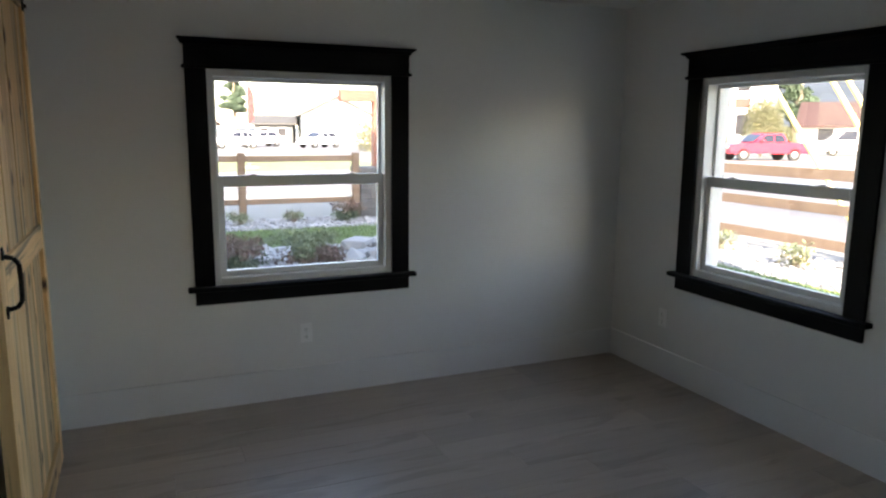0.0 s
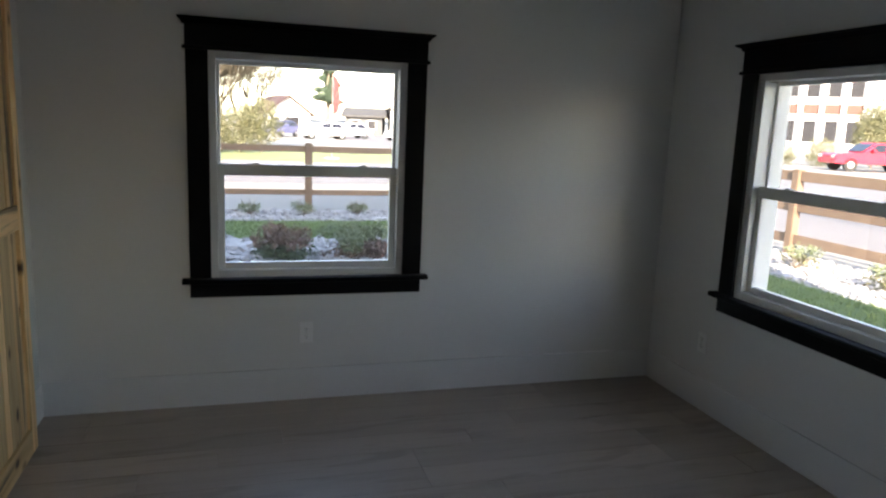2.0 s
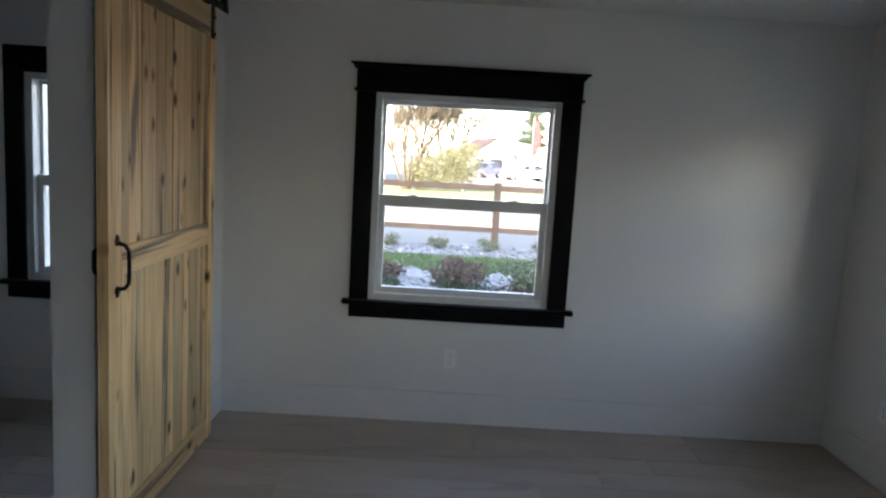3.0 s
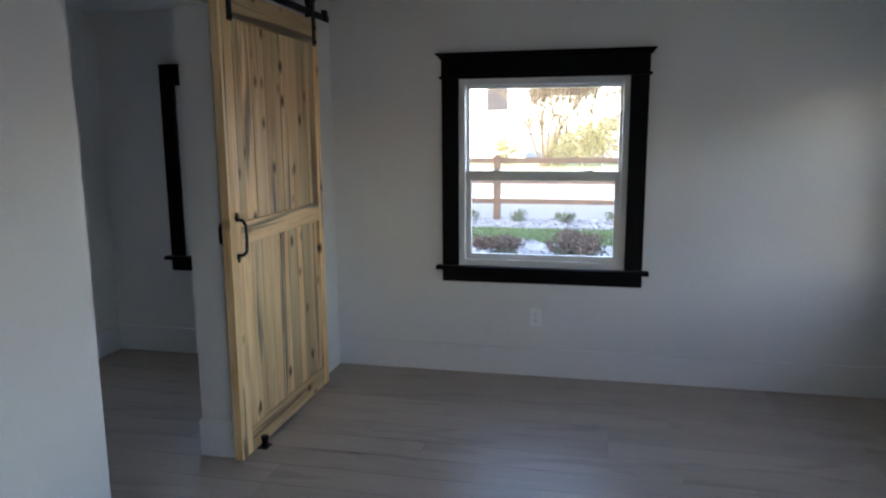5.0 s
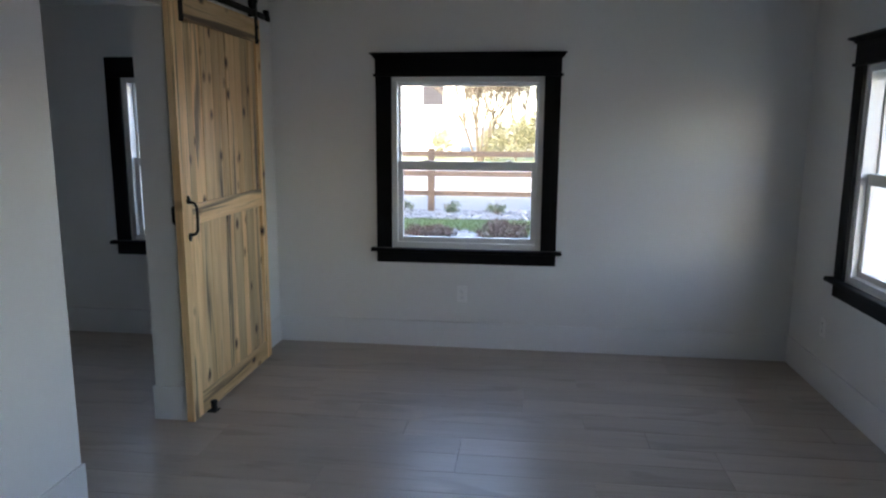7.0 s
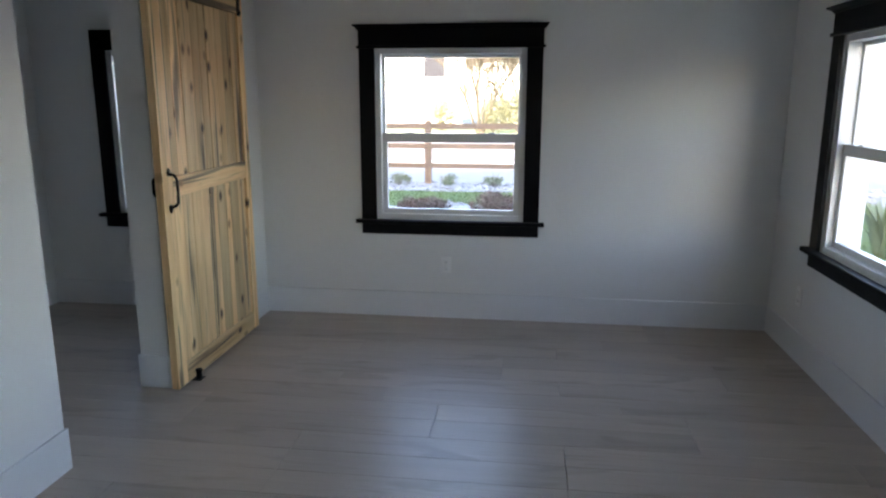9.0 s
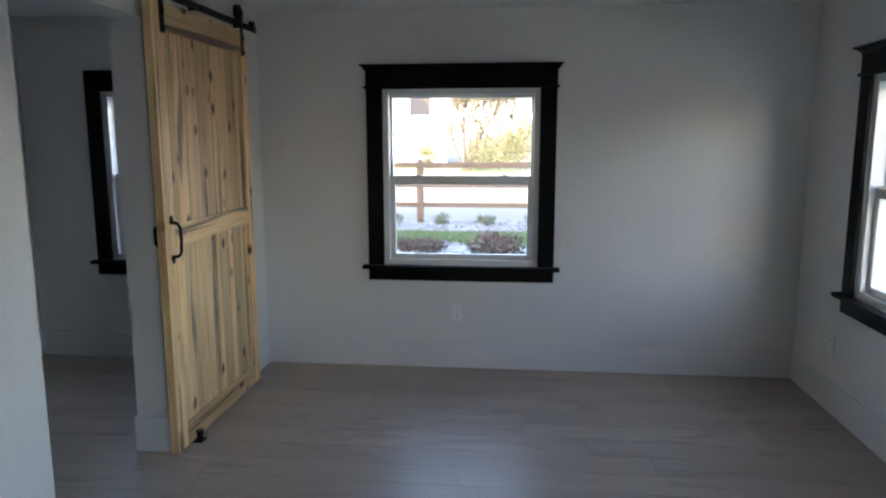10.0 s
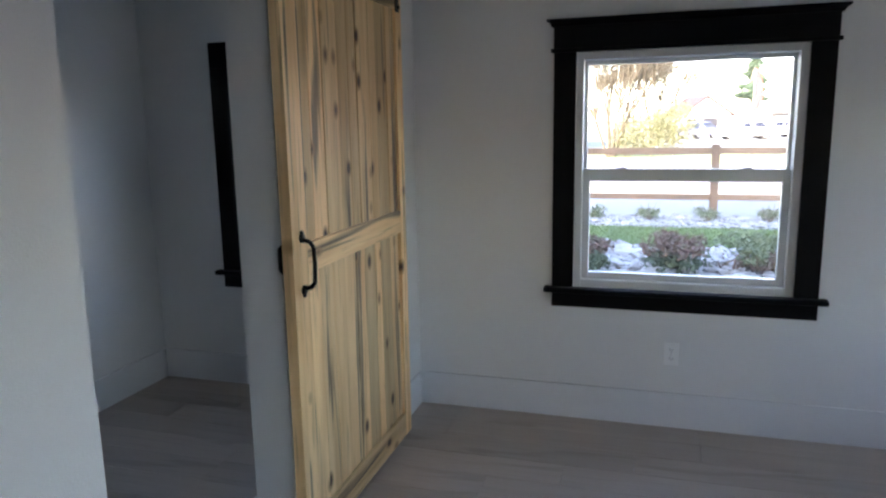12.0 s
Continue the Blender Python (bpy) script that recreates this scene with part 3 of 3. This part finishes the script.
for i, (x, y, r, h, kind) in enumerate(((-0.75, 4.6, 0.5, 0.45, 1), (0.42, 4.5, 0.58, 0.42, 0), (1.42, 4.5, 0.68, 0.52, 0), (2.45, 4.55, 0.80, 0.50, 1), (3.7, 4.6, 0.55, 0.55, 0))):
    shrub(x, y, r * 0.68, h, 20 + i, "rounded shrub with reddish tips among white stones" if kind == 0 else "spreading dusky red and green shrub among white stones", (LEAF, REDLEAF) if kind == 0 else (REDLEAF, SAGE), 0.03, 2200)
for i, (x, y) in enumerate(((-1.75, 8.95), (-0.75, 9.0), (0.25, 8.95), (1.15, 9.0), (2.13, 9.02), (3.08, 8.97))):
    shrub(x, y, 0.26, 0.42, 50 + i, "small wispy grey-green shrub in gravel", (SAGE,), 0.028, 260)
shrub(4.1, 8.95, 0.38, 0.42, 61, "low dark purplish shrub beside the stone pier", (LEAF, REDLEAF), 0.035, 900)
for i, (x, y) in enumerate(((8.2, 3.75), (8.3, 2.45), (8.2, 1.1), (8.2, -0.2))):
    shrub(x, y, 0.28, 0.36, 70 + i, "small pale green shrub in sunlit gravel", (OLIVE, SAGE), 0.03, 320)


def spiky(x, y, h, seed):
    rng = random.Random(seed)
    s = thing("spiky_plant", "tall spiky green clump beside the house wall", "plant", at=(x, y, G))
    bm = bmesh.new()
    for i in range(46):
        a, r = rng.uniform(0, math.tau), rng.uniform(0.15, 0.5)
        t = (math.cos(a) * r, math.sin(a) * r, h * rng.uniform(0.6, 1))
        p = [bm.verts.new((0.06 * math.cos(a + q), 0.06 * math.sin(a + q), 0)) for q in (1.2, -1.2)]
        m = [bm.verts.new((t[0] * 0.45 + 0.022 * math.cos(a + q), t[1] * 0.45 + 0.022 * math.sin(a + q), t[2] * 0.65)) for q in (1.57, -1.57)]
        e = bm.verts.new(t)
        bm.faces.new((p[0], p[1], m[1], m[0])), bm.faces.new((m[0], m[1], e))
    part("leaves", bm, SAGE, s)


spiky(5.75, 3.3, 0.75, 3)


# ---- trees ----
def tree(x, y, h, spread, seed, label, leaf_mat, leaf, n, stems=5, trunk=0.14):
    rng = random.Random(seed)
    t = thing("tree", label, "tree", at=(x, y, G))
    bm = bmesh.new()
    tips = []

    def grow(p, d, length, r, depth):
        q = p + d * length
        rod(bm, p, q, r, r * 0.7, 6)
        if depth == 0:
            tips.append(q)
            return
        for _ in range(3 if depth > 1 else 2):
            e = (d + Vector((rng.uniform(-1, 1), rng.uniform(-1, 1), rng.uniform(-0.2, 0.6))) * 0.55).normalized()
            grow(q, e, length * rng.uniform(0.6, 0.85), r * 0.65, depth - 1)
    for i in range(stems):
        a = math.tau * i / stems + rng.random()
        d = Vector((math.cos(a) * spread / h * 0.7, math.sin(a) * spread / h * 0.7, 1)).normalized()
        grow(Vector((math.cos(a) * 0.15, math.sin(a) * 0.15, 0)), d, h * 0.29, trunk, 4)
    part("trunk", bm, BARK if leaf_mat is not BUD else BUDBARK, t)
    blobs = [(*p, 0.09 * h, 0.09 * h, 0.07 * h) for p in tips]
    cloud("crown", leaf_mat, t, blobs, n, leaf, seed, smooth_bias=0.6)
    return t


BUDBARK = material("pale_bark", (0.085, 0.068, 0.045), 0.9, scale=6, vary=0.2, bump=0.5)
tree(-0.8, 31, 6.5, 3.2, 11, "pale budding multi-stemmed street tree", BUD, 0.05, 11000, 11, 0.06)
tree(0.9, 37, 6.0, 4.0, 12, "pale budding tree behind the lawn", BUD, 0.06, 8000, 6, 0.06)


def conifer(x, y, h, r, seed, label, mat=DARKLEAF, n=9000, low=0.15):
    rng = random.Random(seed)
    t = thing("conifer", label, "tree", at=(x, y, G))
    part("trunk", rod(bmesh.new(), (0, 0, 0), (0, 0, h), 0.035 * h, 0.02, 8), BARK, t)
    blobs = []
    for i in range(34):
        f = low + (1 - low) * i / 34
        a, q = rng.uniform(0, math.tau), r * (1.02 - f) * rng.uniform(0.4, 0.8)
        blobs.append((math.cos(a) * q, math.sin(a) * q, f * h, 0.1 + r * (1.05 - f) * 0.5, 0.1 + r * (1.05 - f) * 0.5, h * 0.035))
    cloud("crown", mat, t, blobs, n, 0.013 * h, seed)
    return t


conifer(13.7, 102, 12.5, 3.4, 1, "tall dark conifer behind the houses", low=0.35)
conifer(73.5, 57.3, 18, 2.8, 2, "tall dark narrow conifer beside the white building", low=0.1)


def hedge(x, y, blobs, label, mat, n, leaf, seed):
    t = thing("bush", label, "bush", at=(x, y, G))
    for b in blobs:
        part("stem", rod(bmesh.new(), (b[0], b[1], 0), (b[0], b[1], b[2]), 0.07, 0.03, 6), BARK, t)
    cloud("foliage", mat, t, blobs, n, leaf, seed)


hedge(1.05, 31.5, [(0, 0, 1.2, 1.2, 1.0, 1.1), (1.0, 0.4, 1.5, 1.1, 1, 1.2), (-1.2, -0.3, 0.9, 0.9, 0.8, 0.9)], "rounded olive-green bushes below the trees", OLIVE, 9000, 0.06, 5)
hedge(-3.1, 34, [(0, 0, 0.9, 0.8, 0.7, 0.9)], "small yellow-green bush by the lawn", OLIVE, 1200, 0.08, 6)
hedge(42.0, 33.7, [(0, 0, 1.9, 1.5, 1.4, 1.7), (0, 0, 3.1, 1.3, 1.3, 1.3), (0.9, -0.8, 1.2, 1.1, 1.0, 1.2)], "large clipped yellow-green topiary bush", OLIVE, 12000, 0.075, 7)
hedge(37, 36.5, [(0, 0, 0.7, 1.2, 1.0, 0.8), (2, -1.5, 0.9, 1.2, 1, 1.0), (-1.5, 1.5, 0.6, 1, 1, 0.7)], "low yellow-green bushes before the white building", OLIVE, 5000, 0.07, 8)
hedge(17.6, 50, [(0, 0, 1.3, 1.6, 1.3, 1.5), (1.6, 0.4, 0.9, 1.3, 1, 1.0)], "sunlit yellow-green bush by the white house", OLIVE, 2400, 0.12, 9)


# ---- houses ----
def house(x, y, turn, w, d, eave, apex, wall, roof, openings, label, gable_front=True):
    h = thing("house", label, "house", "distant houses", "", (x, y, G), turn)
    hw, o = w / 2, 0.5
    if gable_front:
        part("wall", prism([(-hw, 0), (hw, 0), (hw, eave), (0, apex), (-hw, eave)], 1, 0, d), wall, h)
        for s in (-1, 1):
            part("roof", prism([(s * (hw + o), eave - o * (apex - eave) / hw), (0, apex), (0, apex + 0.22), (s * (hw + o), eave + 0.22 - o * (apex - eave) / hw)], 1, -o, d + o), roof, h)
    else:
        part("wall", prism([(0, 0), (d, 0), (d, eave), (d / 2, apex), (0, eave)], 0, -hw, hw), wall, h)
        for a, b in ((-o, d / 2), (d + o, d / 2)):
            e = eave - o * (apex - eave) / (d / 2)
            part("roof", prism([(a, e), (b, apex), (b, apex + 0.22), (a, e + 0.22)], 0, -hw - o, hw + o), roof, h)
    for x0, z0, x1, z1 in openings:
        wd = part("window", boxes((x0 - 0.08, -0.05, z0 - 0.08, x0, 0.02, z1 + 0.08), (x1, -0.05, z0 - 0.08, x1 + 0.08, 0.02, z1 + 0.08), (x0, -0.05, z1, x1, 0.02, z1 + 0.08), (x0, -0.05, z0 - 0.08, x1, 0.02, z0)), SIDING, h)
        part("pane", boxes((x0, -0.02, z0, x1, 0.01, z1)), DARKGLASS, wd)
    return h


house(22.4, 78, -10, 8.2, 14, 3.4, 5.4, SIDING, ROOFING, [], "white gabled house with a grey roof")
house(16.0, 84, -14, 4.6, 8, 2.3, 3.2, GREYWALL, ROOFING, [(-1.6, 0.8, -0.6, 1.8), (0.5, 0.8, 1.5, 1.8)], "grey sided low house wing", False)
house(7.5, 95, 14, 6.2, 9, 2.4, 4.6, SIDING, REDROOF, [(-2.4, 0.6, -1.2, 1.8), (-0.5, 0.1, 1.5, 1.9)], "pale house with a red-brown tile roof", True)
house(-8.3, 41, 8, 11, 9, 5.2, 6.9, SIDING, ROOFING, [(3.05, 3.14, 4.4, 4.55), (-2.5, 3.14, -1, 4.55)], "white house with dark upper windows", False)
house(66, 44, -55, 10, 8, 2.6, 4.8, SIDING, REDROOF, [(-3.4, 1, -2, 2.2), (-0.7, 1, 0.7, 2.2), (2, 1, 3.4, 2.2)], "long pale building with a red-brown roof", False)


def white_block():
    """Two-storey white building with pilasters, brick bands and rows of windows."""
    b = thing("office_building", "white two-storey building with pilasters and brick bands", "building", at=(61.2, 60.7, G), turn=-48.6)
    part("wall", boxes((-12, 0.15, 0, 8.3, 12, 13)), SIDING, b)
    part("parapet", boxes((-12.2, -0.25, 13, 8.5, 12.2, 13.6)), SIDING, b)
    part("end_wall", boxes((6.1, -0.2, 0, 8.3, 0.15, 13)), SIDING, b)
    for i in range(8):
        x = 6.1 - 2.1 * i
        part("pilaster", boxes((x - 0.5, -0.3, 0, x, 0.15, 13)), SIDING, b)
        part("brick_band", boxes((x - 2.1, -0.02, 4.6, x - 0.5, 0.15, 5.6)), BRICK, b)
        for z0, z1 in ((1.4, 3.9), (6.3, 8.7)):
            wd = part("window", boxes((x - 1.98, 0.02, z0, x - 1.9, 0.15, z1), (x - 0.7, 0.02, z0, x - 0.62, 0.15, z1), (x - 1.9, 0.02, z1 - 0.08, x - 0.7, 0.15, z1), (x - 1.9, 0.02, z0, x - 0.7, 0.15, z0 + 0.08)), VINYL, b)
            part("pane", boxes((x - 1.9, 0.08, z0 + 0.08, x - 0.7, 0.148, z1 - 0.08)), DARKGLASS, wd)


white_block()


# ---- vehicles: front towards -x, built on the ground ----
def wheels(v, xs, half, r):
    for x in xs:
        for s in (-1, 1):
            w = part("wheel", rod(bmesh.new(), (x, s * (half - 0.22), r), (x, s * half, r), r, sides=18), RUBBER, v)
            part("rim", rod(bmesh.new(), (x, s * (half - 0.02), r), (x, s * (half + 0.012), r), r * 0.6, r * 0.5, sides=12), STEEL, w)


def vehicle(name, profile, cabin, lights, half, paint, axles, r, at, turn, label, category, openings):
    v = thing(name, label, category, "", "", at, turn)
    part("body", prism(profile, 1, -half, half, 0.05), paint, v)
    top = prism(cabin, 1, -half + 0.08, half - 0.08, 0.05)
    zs = [p[1] for p in cabin]
    for q in top.verts:
        if q.co.z > (min(zs) + max(zs)) / 2:
            q.co.y *= 0.86
    part("cabin", top, paint, v)
    for pts in openings:
        for s in (-1, 1):
            g = prism(pts, 1, s * (half - 0.10), s * (half - 0.06))
            for q in g.verts:
                f = (q.co.z - min(zs)) / (max(zs) - min(zs))
                q.co.y *= 1 - 0.13 * f
            part("side_window", g, CARGLASS, v)
    part("windscreen", prism([(cabin[0][0] + 0.02, cabin[0][1] + 0.08), (cabin[1][0] - 0.04, cabin[1][1] - 0.06), (cabin[1][0] - 0.09, cabin[1][1] - 0.06), (cabin[0][0] - 0.05, cabin[0][1] + 0.08)], 1, -half * 0.8, half * 0.8), CARGLASS, v)
    for s in (-1, 1):
        part("headlight", boxes((lights[0], s * (half - 0.25) - 0.14, lights[1], lights[0] + 0.1, s * (half - 0.25) + 0.14, lights[1] + 0.16), bevel=0.02), STEEL, v)
        part("mirror", boxes((cabin[0][0] + 0.45, s * half - 0.02, cabin[0][1] + 0.05, cabin[0][0] + 0.6, s * (half + 0.2), cabin[0][1] + 0.22) if s > 0 else
                             (cabin[0][0] + 0.45, -half - 0.2, cabin[0][1] + 0.05, cabin[0][0] + 0.6, -half + 0.02, cabin[0][1] + 0.22), bevel=0.02), paint, v)
    wheels(v, axles, half, r)
    return v


PICKUP = [(-2.75, 0.45), (2.75, 0.45), (2.75, 1.15), (-0.95, 1.15), (-2.55, 1.05), (-2.75, 0.9)]
vehicle("pickup_truck", PICKUP, [(-1.1, 1.12), (-0.35, 1.72), (1.0, 1.74), (1.3, 1.12)], (-2.79, 0.78), 0.95, REDPAINT, (-1.75, 1.7), 0.40, (37.3, 29.4, G), -16,
        "bright red crew-cab pickup truck parked by the road", "truck", [[(-0.75, 1.18), (-0.25, 1.62), (0.25, 1.64), (0.25, 1.18)], [(0.33, 1.18), (0.33, 1.64), (0.88, 1.64), (1.1, 1.18)]])
VAN = [(-2.7, 0.4), (2.7, 0.4), (2.7, 1.2), (-2.4, 1.2), (-2.7, 0.95)]
vehicle("van", VAN, [(-2.2, 1.18), (-1.3, 2.1), (2.6, 2.15), (2.68, 1.18)], (-2.74, 0.75), 0.98, WHITEPAINT, (-1.75, 1.75), 0.36, (52, 33.5, G), -48,
        "white passenger van parked in the sun", "van", [[(-1.6, 1.25), (-1.05, 1.95), (-0.2, 1.97), (-0.2, 1.25)], [(-0.05, 1.25), (-0.05, 1.97), (1.1, 1.98), (1.1, 1.25)], [(1.25, 1.25), (1.25, 1.98), (2.4, 1.98), (2.4, 1.25)]])
CAR = [(-2.25, 0.35), (2.25, 0.35), (2.25, 0.98), (-1.0, 0.98), (-2.1, 0.86), (-2.25, 0.7)]
CABIN = [(-1.1, 0.95), (-0.3, 1.48), (1.2, 1.5), (2.0, 0.95)]
SIDE = [[(-0.7, 1.02), (-0.2, 1.40), (0.35, 1.42), (0.35, 1.02)], [(0.45, 1.02), (0.45, 1.42), (1.1, 1.42), (1.6, 1.02)]]
for i, (x, y, tn, p, lb) in enumerate(((4.8, 64, 60, BLUEPAINT, "violet-blue parked car in the distance"), (8.4, 60, 8, WHITEPAINT, "white parked car in the sun"), (11.5, 66, 20, WHITEPAINT, "white parked car before the houses"), (16.4, 62, 30, WHITEPAINT, "white parked car near the flag"))):
    vehicle("car", CAR, CABIN, (-2.28, 0.62), 0.88, p, (-1.4, 1.35), 0.33, (x, y, G), tn, lb, "car", SIDE)

# ---- red feather flag ----
flag = thing("feather_flag", "tall red feather flag on a thin pole", "flag", at=(5.0, 28.0, G))
part("pole", rod(bmesh.new(), (0, 0, 0), (0, 0, 3.75), 0.022, 0.010), STEEL, flag)
part("flag_base", boxes((-0.3, -0.3, 0, 0.3, 0.3, 0.06), bevel=0.01), STEEL, flag)
part("flag_cloth", prism([(0.02, 1.95), (0.24, 2.1), (0.34, 2.6), (0.29, 3.2), (0.14, 3.62), (0.02, 3.75)], 1, -0.008, 0.008), REDCLOTH, flag)


# ---- utility pole guys with yellow guards ----
def guy(x, y, dx, dy, label):
    g = thing("guy_wire", label, "guy wire", "utility guy wires", "", (x, y, G))
    part("guard", rod(bmesh.new(), (0, 0, 0.05), (dx * 2.7, dy * 2.7, 2.8), 0.05, sides=10), YELLOW, g)
    part("wire", rod(bmesh.new(), (dx * 2.7, dy * 2.7, 2.8), (dx * 9, dy * 9, 9.3), 0.012, sides=5), STEEL, g)
    part("anchor", rod(bmesh.new(), (0, 0, 0), (0, 0, 0.1), 0.03), STEEL, g)


guy(13.17, 5.25, -0.17, 0.66, "slanting guy wire with a bright yellow guard")
guy(13.40, 4.10, -0.17, 0.64, "slanting guy wire with a bright yellow guard beside another")
guy(13.62, 3.92, -0.17, 0.64, "slanting guy wire with a bright yellow guard beside another")

# ---- distance ----
rng = np.random.default_rng(17)
ridge = bmesh.new()
for ring, (dist, tall) in enumerate(((420, 42), (560, 75))):
    prev = None
    for i in range(121):
        a = radians(-70 + 1.75 * i)
        hgt = tall * (0.55 + 0.45 * noise.noise(Vector((i * 0.09, ring * 7, 0)))) * min(1, max(0.02, (i - 58) / 9)) + 1.6 * rng.random()
        p, q = ridge.verts.new((math.sin(a) * dist, math.cos(a) * dist, G)), ridge.verts.new((math.sin(a) * (dist + 60), math.cos(a) * (dist + 60), hgt))
        if prev:
            ridge.faces.new((prev[0], p, q, prev[1]))
        prev = (p, q)
solid("backdrop", ridge, HILL, "hazy blue wooded hills on the horizon", "hills")

# ---- floor planks ----
floor = solid("floor", boxes((R2, BACK, -0.06, W, 0, -0.004)), GROUT, "greige wood-look vinyl plank floor", "floor")
random.seed(3)
PW, PL = 0.182, 1.22
plank_meshes = {}


def plank(x0, x1, y0, y1):
    key = (round(x1 - x0, 3), round(y1 - y0, 3))
    if key not in plank_meshes:
        hx, hy, e = key[0] / 2, key[1] / 2, 0.0012
        bm = bmesh.new()
        lo = [bm.verts.new((sx * (hx - 0.0003), sy * (hy - 0.0003), -0.004)) for sx, sy in ((-1, -1), (1, -1), (1, 1), (-1, 1))]
        hi = [bm.verts.new((sx * (hx - e), sy * (hy - e), 0)) for sx, sy in ((-1, -1), (1, -1), (1, 1), (-1, 1))]
        bm.faces.new(hi)
        for i in range(4):
            bm.faces.new((lo[i], lo[(i + 1) % 4], hi[(i + 1) % 4], hi[i]))
        plank_meshes[key] = finish("plank", bm, PLANK)
    o = new("plank", plank_meshes[key])
    o.parent = floor
    o.location = ((x0 + x1) / 2, (y0 + y1) / 2, 0)


y, row = 0.0, 0
while y > BACK + 0.01:
    lo = max(y - PW, BACK)
    x = R2 - random.choice((0.2, 0.5, 0.8, 1.1))
    while x < W:
        a, b = max(x, R2), min(x + PL, W)
        if b - a > 0.02:
            plank(a, b, lo, y)
        x += PL
    y = lo
